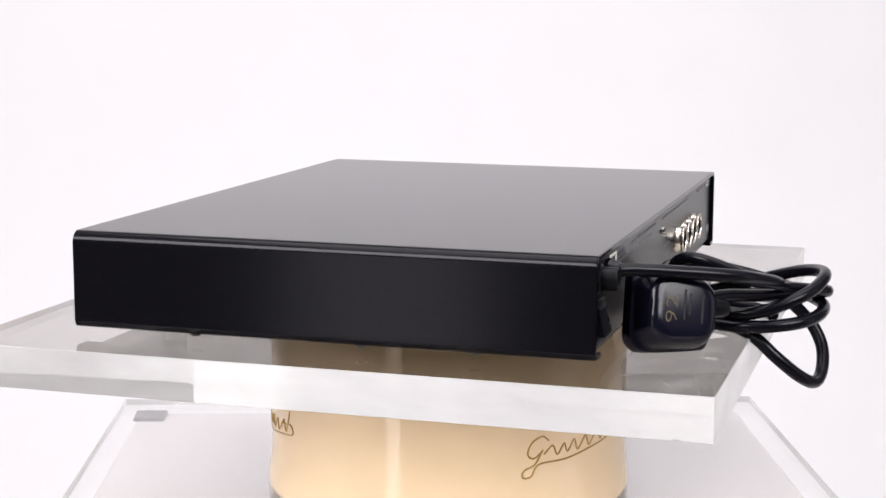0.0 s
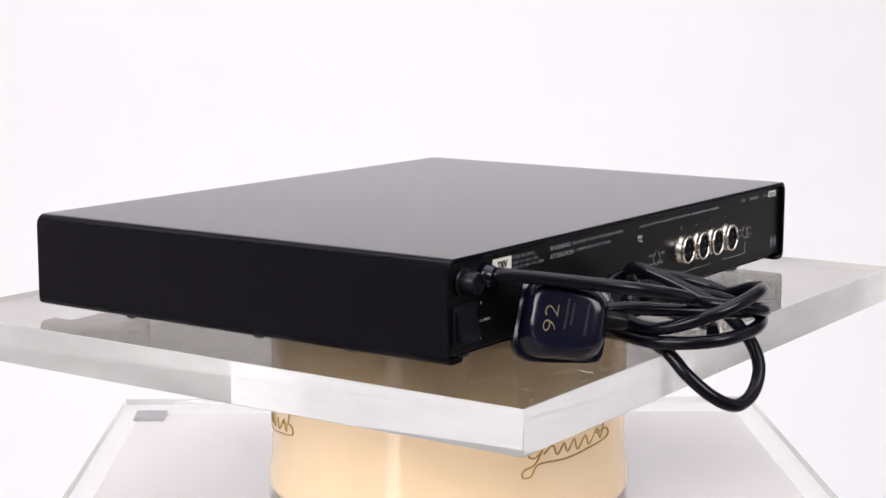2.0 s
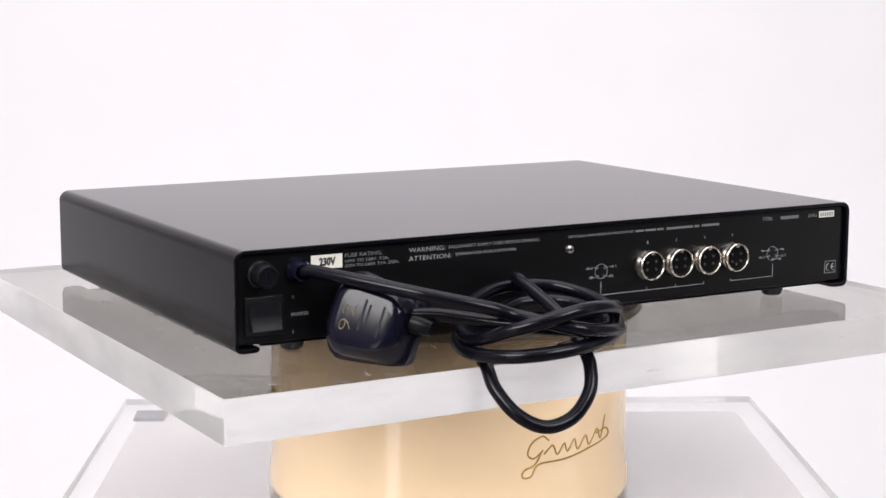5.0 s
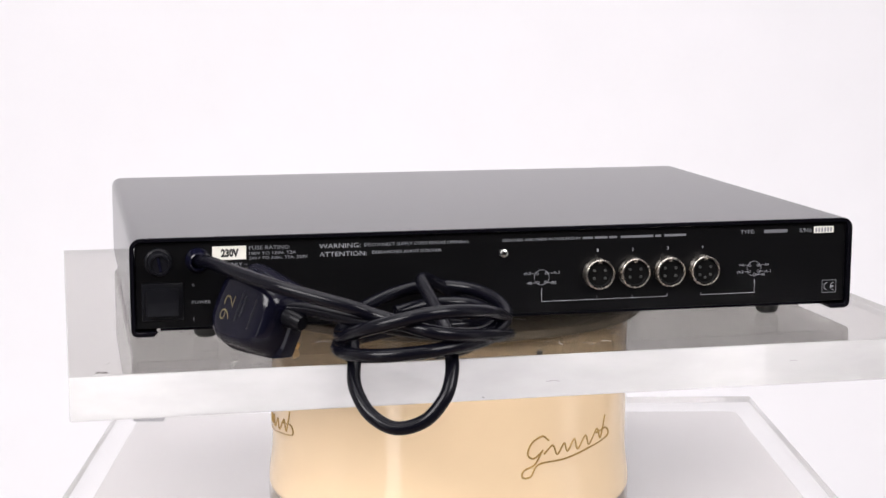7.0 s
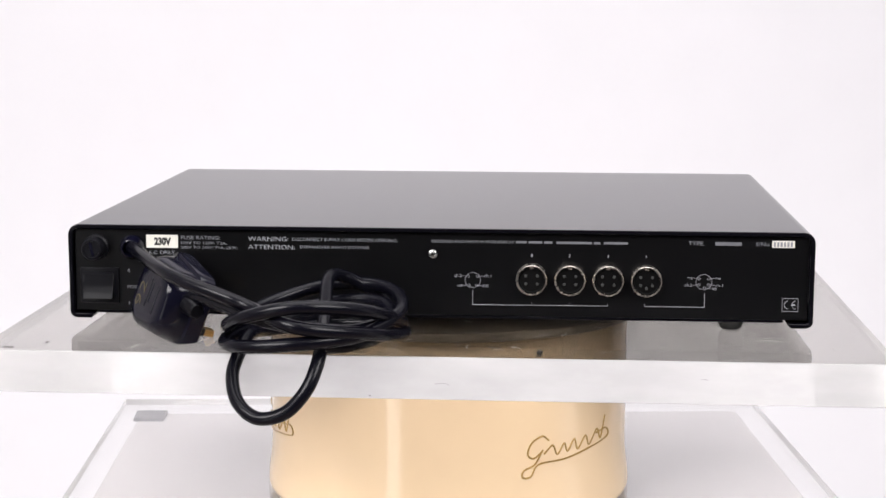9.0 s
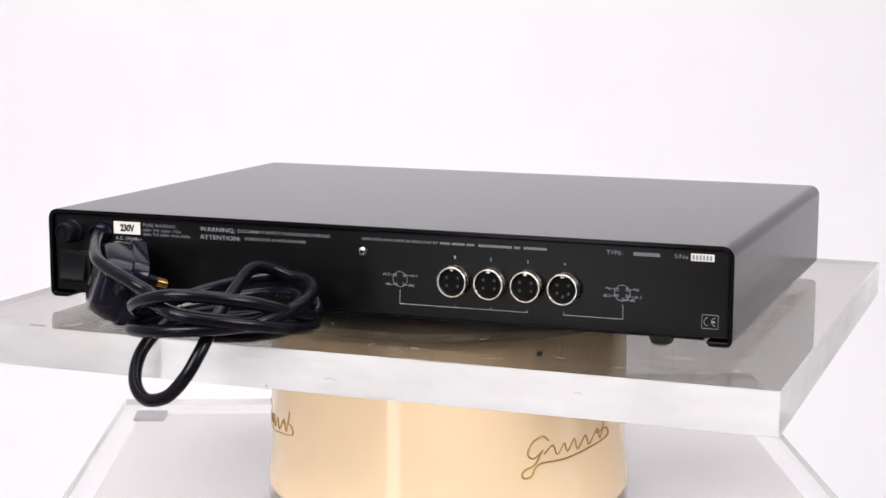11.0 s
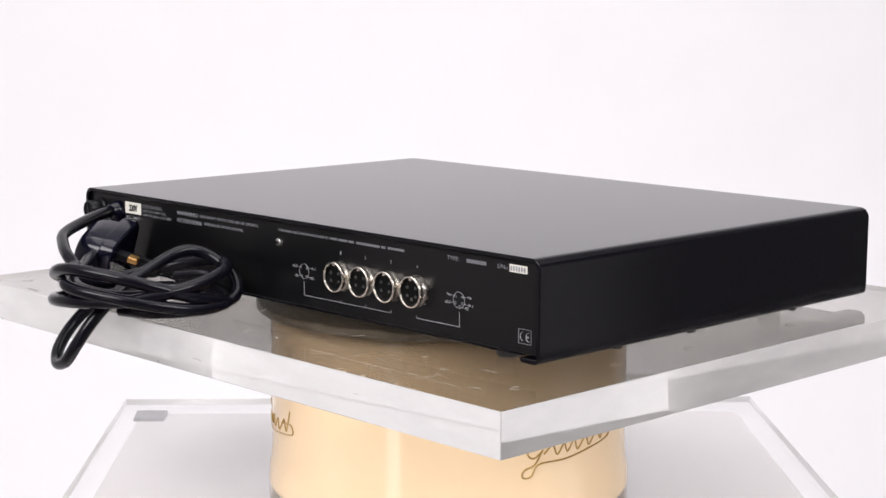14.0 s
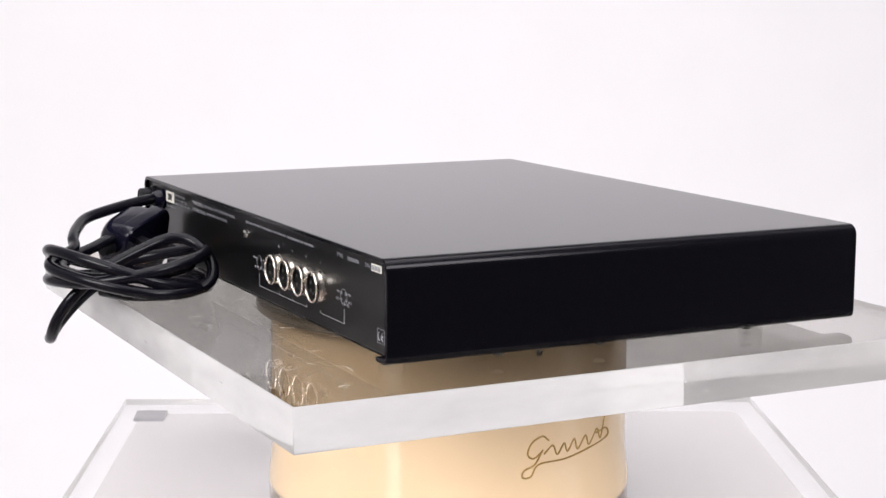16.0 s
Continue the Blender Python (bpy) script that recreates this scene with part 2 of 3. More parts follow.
def drum():
    thing = new("drum_pedestal")
    tagged(thing, "glossy cream enamelled drum with gold script mark", "pedestal")
    prof = [(0.0, 0.0), (0.1190, 0.0), (0.1205, 0.0006), (0.1214, 0.0022), (0.1216, 0.0045), (0.1213, 0.009), (0.1206, 0.015), (0.1198, 0.021), (0.1192, 0.028),
            (0.1190, 0.036), (0.1190, 0.097), (0.1184, 0.0995), (0.1170, 0.1), (0.0, 0.1)]
    part("body", lathe([(r, z - 0.130) for r, z in prof], segments=128), CREAM, thing, smooth=True)
    marks = (
        [(51.4, -0.0793), (57.5, -0.0783), (58.0, -0.0841), (46.9, -0.0876), (37.2, -0.0904), (27.9, -0.0911), (25.1, -0.0982), (22.5, -0.0983), (22.8, -0.0941), (26.5, -0.0907), (29.2, -0.0821)],
        [(31.3, -0.0767), (29.1, -0.0736), (25.5, -0.0769), (24.1, -0.0837), (26.1, -0.087), (29.2, -0.0829)],
        [(29.6, -0.0851), (32.8, -0.0803), (34.5, -0.0866), (37.1, -0.0803), (38.5, -0.0858), (41.2, -0.0788), (42.7, -0.0859), (46.2, -0.0786), (48.0, -0.0851), (52.0, -0.0766), (54.0, -0.0834), (56.6, -0.0694)])
    for turn in (0, -115.2):
        for pts in marks:
            path = glide([on_drum(a + turn, z, 0.1190) for a, z in pts], 7)
            part("script_stroke", tube(path, 0.00062, 6), GOLD, thing, "gold-brown painted stroke")


    a = radians(27.5)
    m = Matrix.Translation(on_drum(27.5, -0.040, 0.1188)) @ Matrix.Rotation(a, 4, "Z") @ pose(0, 0, 0, 90)
    part("grub_screw", lathe([(0.0, 0.0003), (0.0011, 0.0003), (0.0013, 0.0009), (0.0021, 0.0010), (0.0023, 0.0)], m, 20), STEEL, thing, "small dark grub screw", True)


def turntable_disc():
    bm = lathe([(0.0, -0.0298), (0.127, -0.0298), (0.1285, -0.029), (0.1285, -0.0252), (0.1275, -0.0242), (0.0, -0.0242)], segments=96)
    ob = part("turntable_disc", bm, DISC_METAL, smooth=True)
    tagged(ob, "worn grey metal turntable disc on the cream drum", "turntable disc")


def upper_slab():
    thing = new("acrylic_plate")
    tagged(thing, "thick clear acrylic display plate with scuffs, turning on the drum", "acrylic plate")
    ob = slab_mesh("slab", thing, ACRYLIC)
    ob.matrix_basis = pose(0.0028, 0.0039, 0.0, 0, 0, 0.14)
    rnd = random.Random(5)
    for i in range(84):
        x, y = rnd.uniform(-0.24, 0.24), rnd.choice((rnd.uniform(-0.205, -0.15), rnd.uniform(-0.205, 0.2)))
        a, n = rnd.uniform(0, 6.3), rnd.uniform(0.003, 0.012)
        path = glide([(x, y, 0.00015), (x + n * 0.5 * math.cos(a), y + n * 0.5 * math.sin(a), 0.00015), (x + n * math.cos(a + 0.3), y + n * math.sin(a + 0.3), 0.00015)], 4)
        part("scratch", tube(path, rnd.uniform(0.00003, 0.00009), 5), SCRATCH if i % 3 else GRIME, thing)
    # dark specks on the rear edge and scuffs by it
    for x, y, z, n in ((-0.0300, -0.2121, -0.0222, 0.0009), (-0.2470, -0.2121, -0.0190, 0.0030), (-0.2440, -0.2121, -0.0060, 0.0016), (0.0060, -0.2121, -0.0150, 0.0080), (0.1500, -0.2121, -0.0100, 0.0040)):
        part("edge_speck", tube(glide([(x, y, z), (x + n * 0.6, y, z + n * 0.06), (x + n, y, z - n * 0.05)], 3), 0.00035 if n < 0.004 else 0.00010, 6), GRIME, thing, "dark speck")
    for x, y, n in ((-0.188, -0.2075, 0.010), (-0.156, -0.2030, 0.007), (-0.236, -0.2060, 0.006)):
        part("scuff", tube(glide([(x, y, 0.0002), (x + n * 0.4, y + 0.001, 0.0002), (x + n * 0.7, y - 0.0004, 0.0002), (x + n, y + 0.0008, 0.0002)], 4), 0.00022, 5), GRIME, thing, "dark scuff")
    return thing


studio()
plinth()
lower_slab()
drum()
turntable_disc()
PLATE = upper_slab()

# ---- the power supply ----
XL, XR, YB, YF, ZT, ZB = -0.2152, 0.2190, -0.1450, 0.1598, 0.0612, 0.0054
PY = -0.1422   # face of the rear panel
TA, TB = 0.0007, 0.0005   # how the box leans on its feet


def nx(x):
    """Place along the rear panel."""
    return x * 1.0028 + 0.0004


def pz(x, z):
    """Height above the box's own base plane of a point on the rear panel."""
    return z - TA * x - TB * PY


def on_panel(x, z, lift=0.0001):
    return Matrix.Translation((nx(x), PY - lift, pz(x, z))) @ pose(0, 0, 0, 90)


SUPPLY = new("power_supply")
tagged(SUPPLY, "black slimline hi-fi power supply box with coiled mains lead", "power supply")


def case():
    r, t, lip, rb = 0.0065, 0.0026, 0.0125, 0.0042
    outer = [(XL + lip, ZB)] + arc(XL + rb, ZB + rb, rb, 270, 180) + arc(XL + r, ZT - r, r, 180, 90) + arc(XR - r, ZT - r, r, 90, 0) + arc(XR - rb, ZB + rb, rb, 0, -90) + [(XR - lip, ZB)]
    q = r - t
    inner = [(XR - lip - 0.0022, ZB + t)] + arc(XR - rb, ZB + rb, rb - t, -90, 0) + arc(XR - r, ZT - r, q, 0, 90) + arc(XL + r, ZT - r, q, 90, 180) + arc(XL + rb, ZB + rb, rb - t, 180, 270) + [(XL + lip + 0.0022, ZB + t)]
    bm = bmesh.new()
    rings = []
    e = 0.0004
    for y, grow in ((YB, -e), (YB + e, 0), (YF - e, 0), (YF, -e)):
        ring = []
        for pts, s in ((outer, 1), (inner, -1)):
            cx, cz = (XL + XR) / 2, (ZT + ZB) / 2
            ring += [bm.verts.new((x + s * grow * (1 if x > cx else -1) * (abs(x - cx) > 0.2), y, z + s * grow * (1 if z > cz else -1))) for x, z in pts]
        rings.append(ring)
    n, no = len(rings[0]), len(outer)
    for a, b in zip(rings, rings[1:]):
        for i in range(n):
            j = (i + 1) % n
            bm.faces.new((a[i], a[j], b[j], b[i]))
    for ring in (rings[0], rings[-1]):
        for i in range(no - 1):
            bm.faces.new((ring[i], ring[i + 1], ring[n - 2 - i], ring[n - 1 - i]))
    sleeve = part("case_sleeve", bm, BLACK_CASE, SUPPLY, "satin black wrap-round metal sleeve", smooth=True)
    flat = sleeve.modifiers.new("flat_faces", "WEIGHTED_NORMAL")
    flat.keep_sharp, flat.weight = True, 100
    part("base_plate", box(XL + 0.0165, XR - 0.0165, PY + 0.0005, YF - 0.004, 0.0080, 0.0098, 0.0003, 1), BLACK_CASE, SUPPLY)
    part("front_panel", box(XL + 0.0030, XR - 0.0030, YF - 0.006, YF - 0.001, 0.0100, ZT - 0.0030, 0.0006, 1), PANEL, SUPPLY)
    part("rear_panel", box(XL + 0.0031, XR - 0.0031, PY, PY + 0.002, 0.0096, ZT - 0.0030, 0.0004, 1), PANEL, SUPPLY, "black anodised rear panel")
    for x in (-0.172, 0.1745):
        for y in (-0.122, 0.118):
            low = -(TA * x + TB * y)
            part("foot", lathe([(0, low), (0.0042, low), (0.0062, low + 0.0012), (0.0072, low + 0.0040), (0.0072, 0.0082), (0, 0.0082)], pose(x, y, 0), 28), RUBBER, SUPPLY, "black rubber foot", True)
    for x in (XL + 0.006, XR - 0.006):
        for y in (-0.077, -0.013, 0.086):
            part("base_screw", lathe([(0, -0.0016), (0.002, -0.0014), (0.0034, -0.0006), (0.0036, 0.0), (0, 0.0)], pose(x, y, ZB), 16), RUBBER, SUPPLY, smooth=True)


def facing(x, z, lift=0.0):
    """Pose of a thing on the rear panel whose z axis points out of it."""
    return Matrix.Translation((nx(x), PY - lift, pz(x, z))) @ pose(0, 0, 0, 90)


def din_socket(x, z, pins):
    m = facing(x, z)
    thing = part("din_socket", lathe([(0.0090, 0.0), (0.0090, 0.0022), (0.0084, 0.0030), (0.0084, 0.0046), (0.0089, 0.0050), (0.0091, 0.0055), (0.0090, 0.0061), (0.0086, 0.0065), (0.0081, 0.0065), (0.0078, 0.0061), (0.0077, 0.0050), (0.0077, 0.0)], m, 48), CHROME, SUPPLY, "nickel-plated locking socket ring", True)
    part("insert", lathe([(0.0, 0.0045), (0.0066, 0.0045), (0.0070, 0.0049), (0.0074, 0.0056), (0.0077, 0.0056), (0.0077, 0.0)], m, 32), HOLE, thing, "black socket insert", True)
    for turn in (35, 145, 215, 325, 270)[:pins]:
        a = radians(turn)
        part("contact", lathe([(0.0009, 0.0045), (0.0009, 0.0050), (0.0006, 0.0052), (0.0004, 0.0050), (0.0, 0.0046)], m @ Matrix.Translation((0.0041 * math.cos(a), 0.0041 * math.sin(a), 0)), 12), CONTACT, thing, "dull plated contact", True)
    part("key_tab", box(-0.0012, 0.0012, -0.0006, 0.0006, 0.0047, 0.0059, 0.0002, 1), CHROME, thing).matrix_basis = m @ Matrix.Translation((0, 0.0070, 0))


def diagram(x, z, labels, tail):
    """A printed socket outline with its pin names and leader lines."""
    part("printed_diagram", tube([on_panel(x, z) @ Vector((0.0045 * math.cos(a), 0.0045 * math.sin(a), 0)) for a in (i * math.pi / 20 for i in range(41))], 0.00013, 5), INK_DIM, SUPPLY)
    for dx, dz, words, side in labels:
        part("printed_pin", tube([on_panel(x + dx, z + dz) @ Vector((0.0007 * math.cos(a), 0.0007 * math.sin(a), 0)) for a in (i * math.pi / 6 for i in range(13))], 0.00012, 4), INK_DIM, SUPPLY)
        x1 = x + dx + side * 0.0034
        part("leader_line", tube([on_panel(x + dx + side * 0.0008, z + dz) @ Vector((0, 0, 0)), on_panel(x1, z + dz * 1.15) @ Vector((0, 0, 0))], 0.00012, 4), INK_DIM, SUPPLY)
        w = 0.0042 if words.startswith("ch") else 0.0030
        lettering("pin_label", words, on_panel(x1 + 0.0004 if side > 0 else x1 - 0.0004 - w, z + dz * 1.15 - 0.0008), w, 0.0017, INK_DIM, SUPPLY)
    for a, b in zip(tail, tail[1:]):
        part("circuit_line", tube([on_panel(*a) @ Vector((0, 0, 0)), on_panel(*b) @ Vector((0, 0, 0))], 0.00014, 4), INK, SUPPLY)


def bars(x0, x1, z, h, words, mat=None):
    """Plain bars, one for each word, where writing is left out."""
    total = sum(words) + 0.7 * (len(words) - 1)
    u, x = (x1 - x0) / total, x0
    for n in words:
        part("print_bar", box(nx(x), nx(x + n * u), PY - 0.0002, PY - 0.0001, pz(x, z), pz(x, z) + h), mat or INK_FAINT, SUPPLY)
        x += (n + 0.7) * u


def rear_fittings():
    for x, pins in ((0.0567, 4), (0.0788, 4), (0.1007, 4), (0.1226, 5)):
        din_socket(x, 0.0320, pins)
    for i, x in enumerate((0.0562, 0.0780, 0.1000, 0.1218)):
        lettering("socket_number", str(i + 1), on_panel(x, 0.0448), 0.0010, 0.0018, INK_DIM, SUPPLY)
    diagram(0.0226, 0.0307, ((-0.0027, 0.0022, "ch.2", -1), (0.0027, 0.0022, "ch.1", 1), (-0.0022, -0.0030, "-ve", -1), (0.0022, -0.0030, "nc", 1)),
            ((0.0226, 0.0243), (0.0226, 0.0162), (0.1006, 0.0165), (0.1006, 0.0180)))
    diagram(0.1556, 0.0314, ((-0.0027, 0.0020, "+ve", -1), (0.0027, 0.0020, "+ve", 1), (-0.0028, -0.0016, "ch.2", -1), (0.0028, -0.0016, "ch.1", 1), (0.0004, -0.0034, "-ve", 1)),
            ((0.1561, 0.0248), (0.1562, 0.0167), (0.1220, 0.0166), (0.1220, 0.0182)))
    for x in (0.0567, 0.0786):
        part("circuit_line", tube([on_panel(x, 0.0164) @ Vector((0, 0, 0)), on_panel(x, 0.0180) @ Vector((0, 0, 0))], 0.00014, 4), INK, SUPPLY)
    # printing
    for words, x0, x1, z, h, ink in (
            ("FUSE RATING:", -0.1484, -0.1254, 0.0525, 0.0021, INK_DIM),
            ("100V TO 120V: T2A.", -0.1484, -0.1213, 0.0496, 0.0016, INK_DIM),
            ("200V TO 240V: T1A. 250V.", -0.1484, -0.1150, 0.0469, 0.0016, INK_DIM),
            ("A.C. ONLY ~", -0.1680, -0.1495, 0.0435, 0.0020, INK),
            ("WARNING:", -0.1087, -0.0850, 0.0520, 0.0026, INK),
            ("ATTENTION:", -0.1087, -0.0813, 0.0472, 0.0026, INK),
            ("DISCONNECT SUPPLY CORD BEFORE OPENING.", -0.0827, -0.0212, 0.0524, 0.0018, INK_DIM),
            ("DEBRANCHER AVANT D'OUVRIR.", -0.0781, -0.0372, 0.0480, 0.0018, INK_DIM),
            ("DESIGNED AND MADE IN ENGLAND BY", -0.0012, 0.0464, 0.0525, 0.0016, INK_DIM),
            ("TYPE:", 0.1463, 0.1553, 0.0528, 0.0023, INK_DIM),
            ("S/No", 0.1846, 0.1922, 0.0528, 0.0023, INK_DIM),
            ("O", -0.1806, -0.1793, 0.0325, 0.0017, INK),
            ("POWER", -0.1809, -0.1705, 0.0227, 0.0019, INK_DIM),
            ("I", -0.1802, -0.1799, 0.0133, 0.0017, INK)):
        lettering("printed_text", words, on_panel(x0, z), x1 - x0, h, ink, SUPPLY, bold=-0.010)
    bars(0.0474, 0.0684, 0.0527, 0.0013, (4, 5, 3))
    bars(0.0708, 0.0960, 0.0526, 0.0014, (11, 2))
    bars(0.0980, 0.1117, 0.0527, 0.0014, (9,))
    bars(0.1615, 0.1765, 0.0529, 0.0020, (7,))
    # conformity mark: a small outlined plate with two open rings
    x, z = 0.2050, 0.0188
    for a, b in (((-1, -1), (1, -1)), ((1, -1), (1, 1)), ((1, 1), (-1, 1)), ((-1, 1), (-1, -1))):
        part("mark_line", tube([on_panel(x + a[0] * 0.0045, z + a[1] * 0.0038) @ Vector((0, 0, 0)), on_panel(x + b[0] * 0.0045, z + b[1] * 0.0038) @ Vector((0, 0, 0))], 0.00014, 4), INK_DIM, SUPPLY)
    for cx in (-0.0010, 0.0032):
        part("mark_arc", tube([on_panel(x + cx, z) @ Vector((0.0023 * math.cos(a), 0.0023 * math.sin(a), 0)) for a in (radians(95 + i * 170 / 14) for i in range(15))], 0.00042, 5, flat=0.3), INK, SUPPLY)
    part("mark_bar", box(nx(x) + 0.0010, nx(x) + 0.0028, PY - 0.0003, PY - 0.0001, pz(x, z) - 0.0004, pz(x, z) + 0.0004), INK, SUPPLY)
    # voltage sticker and number sticker
    st = part("voltage_sticker", box(-0.1692, -0.1502, PY - 0.0004, PY - 0.0001, pz(-0.16, 0.0472), pz(-0.16, 0.0550), 0.0001, 1), STICKER, SUPPLY, "cream voltage sticker")
    lettering("printed_text", "230V", on_panel(-0.1643, 0.0487, 0.00045), 0.0100, 0.0048, STICKER_INK, st, bold=0.055)
    sn = part("number_sticker", box(nx(0.1937), nx(0.2066), PY - 0.0004, PY - 0.0001, pz(0.2, 0.0520), pz(0.2, 0.0561), 0.0001, 1), STICKER, SUPPLY, "white number sticker")
    for i in range(6):
        xb = nx(0.1946) + i * 0.00192
        part("print_bar", box(xb, xb + 0.0012, PY - 0.0006, PY - 0.00045, pz(0.2, 0.0527), pz(0.2, 0.0553)), INK_DIM, sn)
    # panel screw
    m = facing(-0.0006, 0.0459)
    sc = part("panel_screw", lathe([(0, 0.0021), (0.0014, 0.0020), (0.0024, 0.0014), (0.0027, 0.0005), (0.0027, 0.0), (0, 0)], m, 24), STEEL, SUPPLY, "plated crosshead screw", True)
    for turn in (20, 110):
        part("slot", box(-0.0015, 0.0015, -0.0003, 0.0003, 0.0017, 0.00215), HOLE, sc).matrix_basis = m @ pose(0, 0, 0, 0, 0, turn)
    # fuse holder
    m = facing(-0.1990, 0.0472)
    fh = part("fuse_holder", lathe([(0.0078, 0.0), (0.0078, 0.0018), (0.0070, 0.0026), (0.0066, 0.0028), (0.0066, 0.0)], m, 40), BLACK_PLASTIC, SUPPLY, "black screw-in fuse holder", True)
    part("cap", lathe([(0.0064, 0.0020), (0.0064, 0.0100), (0.0058, 0.0112), (0.0048, 0.0113), (0.0046, 0.0104), (0.0, 0.0104)], m, 18), BLACK_PLASTIC, fh, "black fuse cap", True)
    part("slot", box(-0.0008, 0.0008, -0.0040, 0.0040, 0.0098, 0.0109, 0.0002, 1), GLOSS_PLASTIC, fh).matrix_basis = m @ pose(0, 0, 0, 0, 0, 12)
    # rocker switch
    z0, z1 = pz(-0.198, 0.0140), pz(-0.198, 0.0352)
    sw = part("rocker_switch", box(-0.2088, -0.1858, PY - 0.0018, PY + 0.001, z0, z1, 0.0006), BLACK_PLASTIC, SUPPLY, "black mains rocker switch", True)
    zm = (z0 + z1) / 2
    bm = bmesh.new()
    prof = [(PY - 0.0015, zm - 0.0078), (PY - 0.0062, zm - 0.0074), (PY - 0.0042, zm - 0.002), (PY - 0.0036, zm + 0.002), (PY - 0.0030, zm + 0.0074), (PY - 0.0015, zm + 0.0078)]
    a = [bm.verts.new((-0.2066, y, z)) for y, z in prof]
    b = [bm.verts.new((-0.1886, y, z)) for y, z in prof]
    bm.faces.new(a)
    bm.faces.new(b[::-1])
    for i in range(len(prof)):
        j = (i + 1) % len(prof)
        bm.faces.new((a[i], b[i], b[j], a[j]))
    bmesh.ops.bevel(bm, geom=bm.edges[:], offset=0.0005, segments=2, affect="EDGES")
    part("rocker", bm, BLACK_PLASTIC, sw, "glossy black rocker", True)
    # cable gland
    m = facing(-0.1772, 0.0476)
    part("cable_gland", lathe([(0.0072, 0.0), (0.0072, 0.0026), (0.0064, 0.0040), (0.0052, 0.0075), (0.0044, 0.0080), (0.0038, 0.0070), (0.0038, 0.0)], m, 32), GLOSS_PLASTIC, SUPPLY, "black cable gland", True)


GLAND_RUN = [(-0.1776, -0.139, 0.0478), (-0.1765, -0.148, 0.0482), (-0.1722, -0.156, 0.0485), (-0.1591, -0.180, 0.0462), (-0.1404, -0.207, 0.0425), (-0.1222, -0.219, 0.0383), (-0.1056, -0.226, 0.0341), (-0.0907, -0.230, 0.0290)]
HANGING = [
    (-0.0985, -0.1950, 0.0078), (-0.1010, -0.2130, 0.0015), (-0.1028, -0.2260, -0.0090), (-0.0975, -0.2390, -0.0205), (-0.0856, -0.2475, -0.0268), (-0.0705, -0.2505, -0.0230), (-0.0595, -0.2495, -0.0115),
    (-0.0545, -0.2435, 0.0000), (-0.0530, -0.2345, 0.0095), (-0.0532, -0.2215, 0.0195), (-0.0550, -0.2000, 0.0290), (-0.0565, -0.1800, 0.0362), (-0.0540, -0.1690, 0.0375), (-0.0480, -0.1610, 0.0345), (-0.0380, -0.1565, 0.0285),
    (-0.0275, -0.1555, 0.0205), (-0.0215, -0.1610, 0.0120), (-0.0235, -0.1790, 0.0065), (-0.0380, -0.2080, 0.0055), (-0.0580, -0.2200, 0.0060)]
PLUG_RUN = [(-0.1350, -0.1898, 0.0275), (-0.1225, -0.2000, 0.0280), (-0.1080, -0.2130, 0.0262), (-0.0840, -0.2350, 0.0235), (-0.0570, -0.2440, 0.0210), (-0.0340, -0.2310, 0.0185), (-0.0205, -0.1980, 0.0200),
            (-0.0270, -0.1740, 0.0225), (-0.0480, -0.1650, 0.0220), (-0.0700, -0.1700, 0.0190)]


def coil_turns():
    """Three loose turns over the plate: quarter by quarter from the front, with the height at each eighth."""
    turns = ((0.0535, 0.0445, (0.0235, 0.0170, 0.0095, 0.0095, 0.0110, 0.0095, 0.0080, 0.0105)),
             (0.0520, 0.0430, (0.0140, 0.0165, 0.0235, 0.0295, 0.0295, 0.0215, 0.0150, 0.0250)),
             (0.0525, 0.0425, (0.0335, 0.0290, 0.0165, 0.0090, 0.0062, 0.0058)))
    out = []
    for a, b, heights in turns:
        for i, z in enumerate(heights):
            q = radians(222 + 45 * i)
            u, v = a * math.cos(q), b * math.sin(q)
            out.append((-0.0605 + 0.66 * u - 0.75 * v, -0.2020 + 0.75 * u + 0.66 * v, z))
    return out


def mains_lead():
    bm = tube(glide(GLAND_RUN + coil_turns() + HANGING, 9), 0.00375, 14)
    tube(glide(PLUG_RUN, 9), 0.00375, 14, bm)
    part("power_cable", bm, CORD, SUPPLY, "black round mains cable in a loose coil", True)


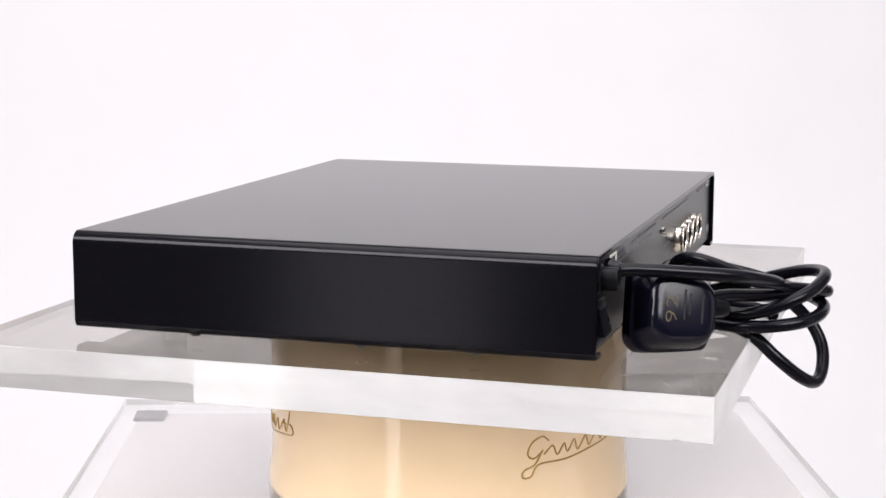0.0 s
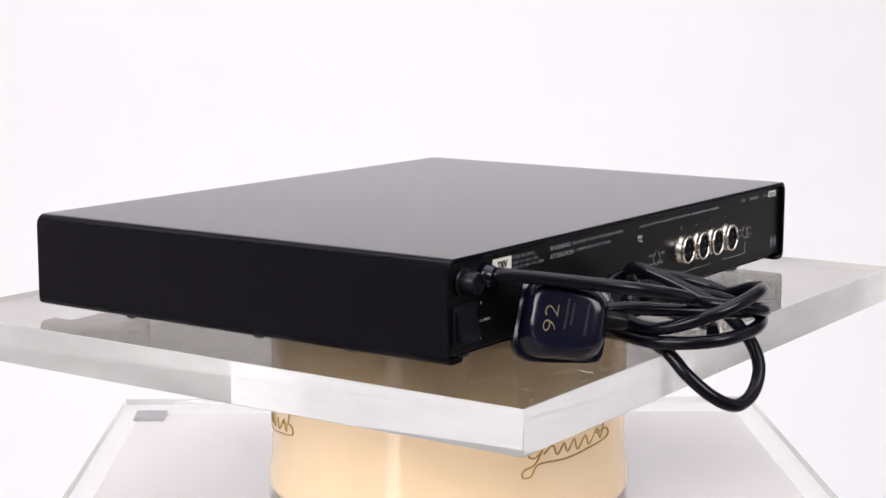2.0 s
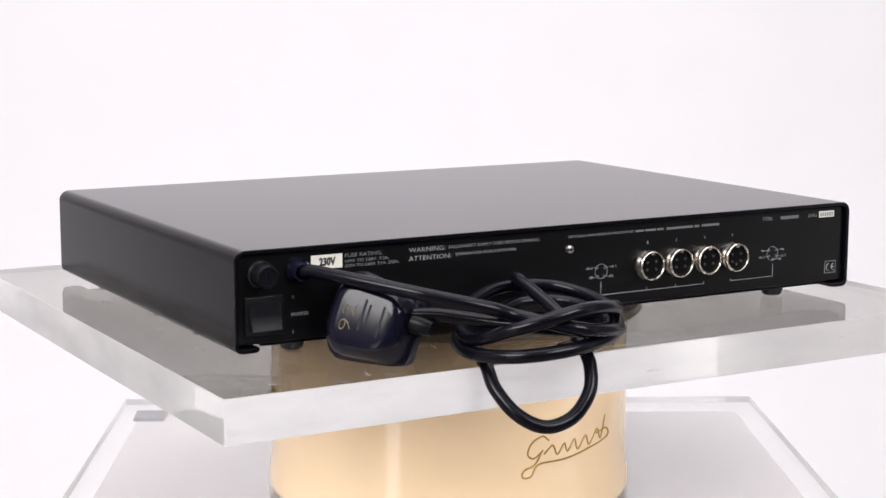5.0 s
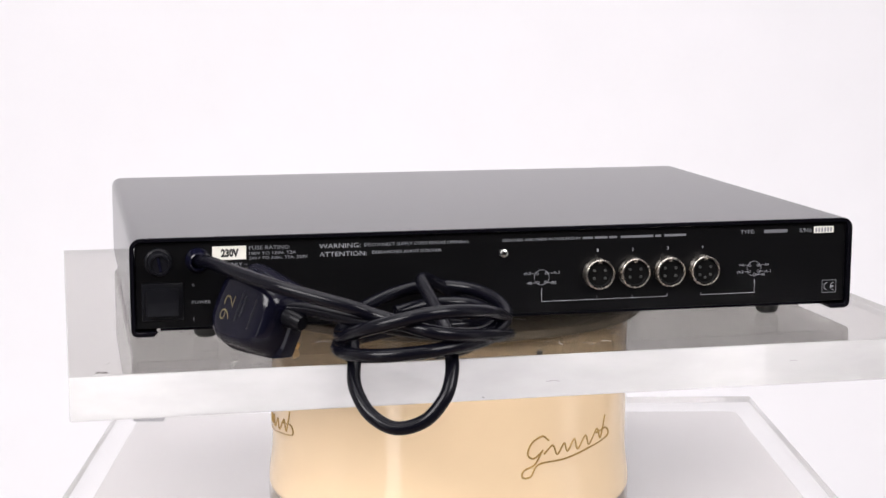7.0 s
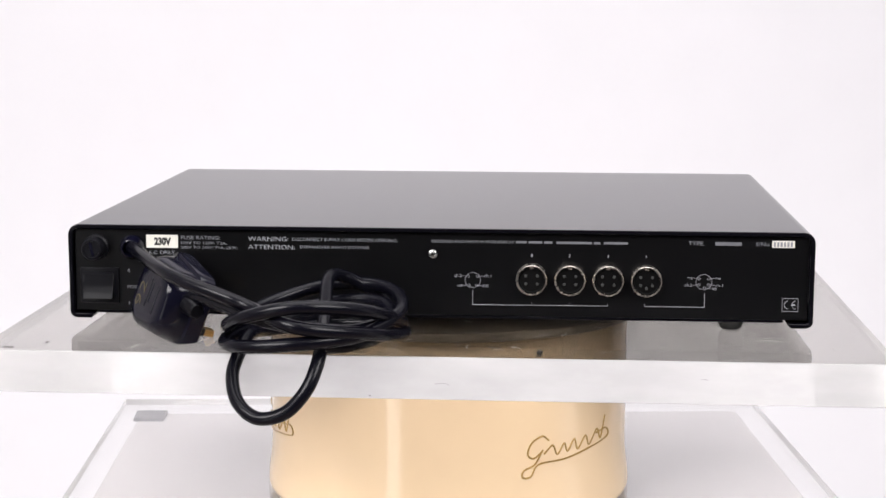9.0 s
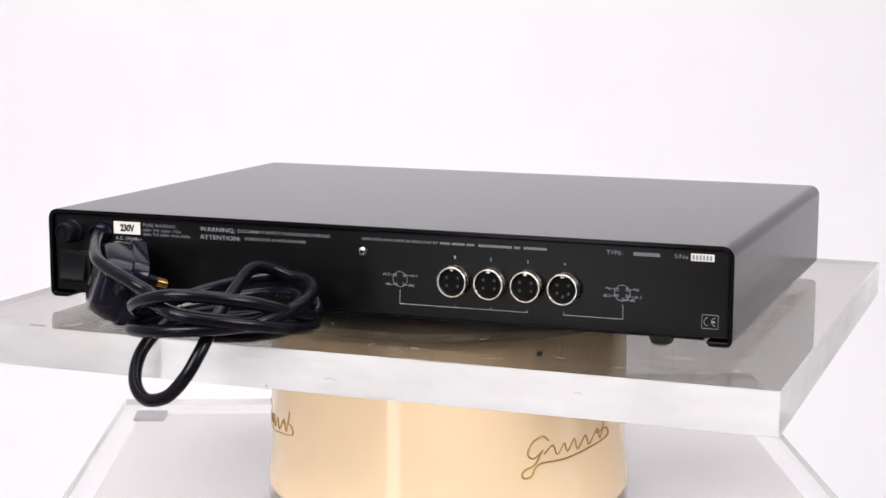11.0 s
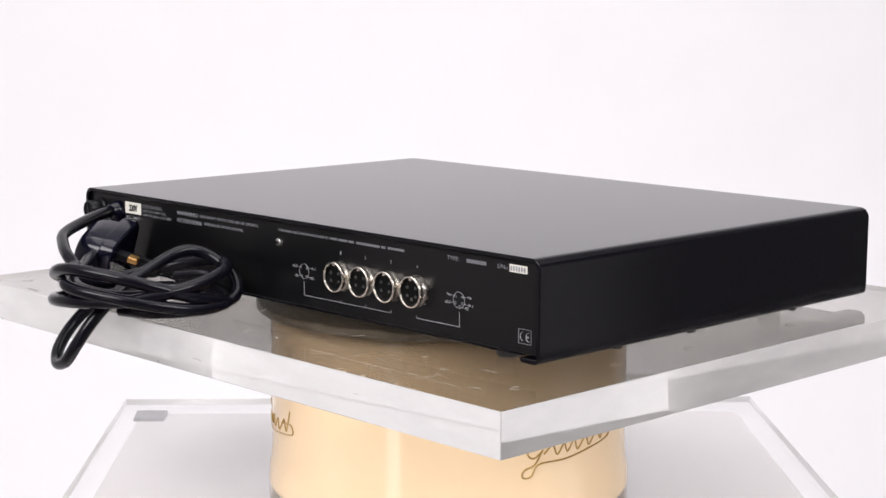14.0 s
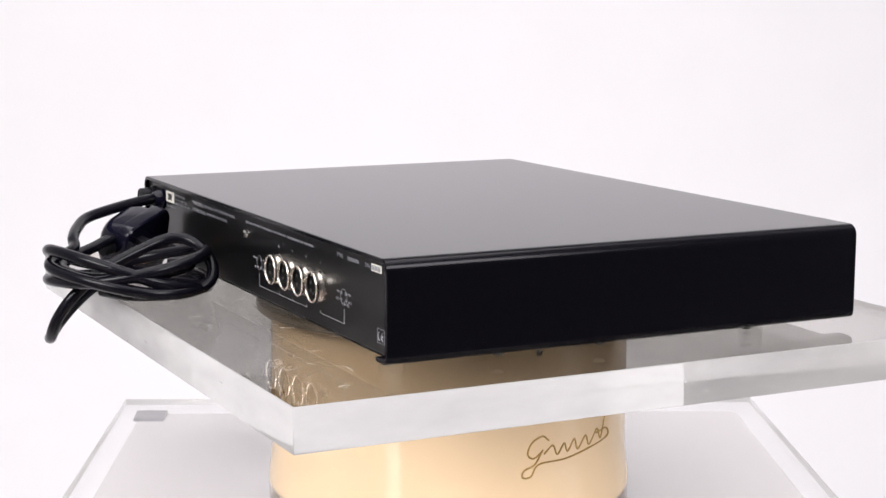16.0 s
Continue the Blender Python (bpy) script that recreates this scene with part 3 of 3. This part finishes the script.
def mains_plug():
    n = Vector((-0.74, -0.60, 0.30)).normalized()
    c = Vector((0.63, -0.77, -0.22))
    c = (c - n * c.dot(n)).normalized()
    up = n.cross(c).normalized()
    m = Matrix((c, up, n)).transposed().to_4x4()
    m.translation = Vector((-0.1495, -0.1755, 0.0232))
    holder = new("mains_plug")
    holder.parent = SUPPLY
    # body: three stacked rounded outlines, widest at the pin face
    bm = bmesh.new()
    rings = []
    for z, hx, hy, r in ((-0.0150, 0.0236, 0.0236, 0.009), (-0.0138, 0.0247, 0.0247, 0.010), (-0.0070, 0.0250, 0.0250, 0.011), (-0.0052, 0.0245, 0.0245, 0.011), (-0.0044, 0.0229, 0.0227, 0.012), (0.0030, 0.0224, 0.0221, 0.013),
                         (0.0080, 0.0213, 0.0208, 0.014), (0.0110, 0.0196, 0.0189, 0.013), (0.0122, 0.0173, 0.0165, 0.012), (0.0125, 0.0136, 0.0125, 0.007)):
        out = []
        for sx, sy, a0 in ((1, 1, 0), (-1, 1, 90), (-1, -1, 180), (1, -1, 270)):
            for k in range(6):
                a = radians(a0 + 18 * k)
                taper = 1.0 - 0.10 * max(0.0, sx)
                out.append(bm.verts.new((sx * (hx - r) + r * math.cos(a), (sy * (hy - r) + r * math.sin(a)) * taper, z)))
        rings.append(out)
    k = len(rings[0])
    for a, b in zip(rings, rings[1:]):
        for i in range(k):
            bm.faces.new((a[i], a[(i + 1) % k], b[(i + 1) % k], b[i]))
    bm.faces.new(rings[0][::-1])
    bm.faces.new(rings[-1])
    body = part("body", bm, GLOSS_PLASTIC, holder, "glossy black moulded plug body", True)
    part("cord_grip", lathe([(0.0, -0.004), (0.0056, -0.004), (0.0053, 0.003), (0.0045, 0.0085), (0.0038, 0.010), (0.0, 0.010)], Matrix.Translation((0.0240, 0.0055, -0.002)) @ pose(0, 0, 0, 0, 90, 0), 20), BLACK_PLASTIC, holder, smooth=True)
    for px, py, sx, sy, ln in ((-0.0110, 0.0, 0.0020, 0.0040, 0.0200), (0.0110, 0.0110, 0.0032, 0.0020, 0.0177), (0.0110, -0.0110, 0.0032, 0.0020, 0.0177)):
        earth = px < 0
        pin = part("pin", box(px - sx, px + sx, py - sy, py + sy, -0.011 - ln, -0.0145, 0.0006, 1), BLACK_PLASTIC if earth else BRASS, holder, "black moulded earth pin" if earth else "brass plug pin")
        if not earth:
            part("sleeve", box(px - sx - 0.0003, px + sx + 0.0003, py - sy - 0.0003, py + sy + 0.0003, -0.0225, -0.0146, 0.0004, 1), BLACK_PLASTIC, pin, "black insulating sleeve")
    for px, y0, y1 in ((-0.0005, -0.007, 0.010), (0.0025, -0.004, 0.008), (0.0105, -0.008, 0.009)):
        part("moulded_mark", box(px - 0.0007, px + 0.0007, y0, y1, 0.0119, 0.01275, 0.0002, 1), MOULDED, holder, "raised moulded marking")
    lettering("handwritten_number", "92", Matrix.Translation((-0.0050, -0.0095, 0.0126)) @ pose(0, 0, 0, 0, 0, 90), 0.0150, 0.0072, GOLD_INK, holder, label="gold handwritten number", bold=-0.02)
    holder.matrix_basis = m


case()
rear_fittings()
mains_lead()
mains_plug()


# ---- what turns ----
def motions():
    lean = pose(0, 0, 0, 0.029, -0.040, 0)
    slips = ((0, 0.24), (1, 0.18), (2.5, -0.06), (4, -0.16), (6.5, -0.32), (7.4, -0.26), (8.4, -0.05), (9.2, 0.06), (12, 0.13), (14.5, 0.08), (16, -0.10))
    rows = [(t, pose(0, 0, 0, 0, 0, 72.95 - 8.522 * t + slip)) for t, slip in slips]
    walk(PLATE, rows)
    walk(SUPPLY, [(t, m @ lean) for t, m in rows])


def floor_tiles():
    """Square floor tiles in the open part of the studio, proud of their pale joints."""
    floor = bpy.data.objects["floor"]
    mesh = None
    for i in range(12):
        for j in range(7):
            at = pose(-2.2 + 0.4 * i, -2.65 + 0.4 * j, -0.96)
            if mesh is None:
                ob = part("tile", box(-0.196, 0.196, -0.196, 0.196, 0.0002, 0.004, 0.0015, 1), TILE, floor)
                mesh = ob.data
            else:
                ob = new("tile", mesh)
                ob.parent = floor
            ob.matrix_basis = at


floor_tiles()
motions()
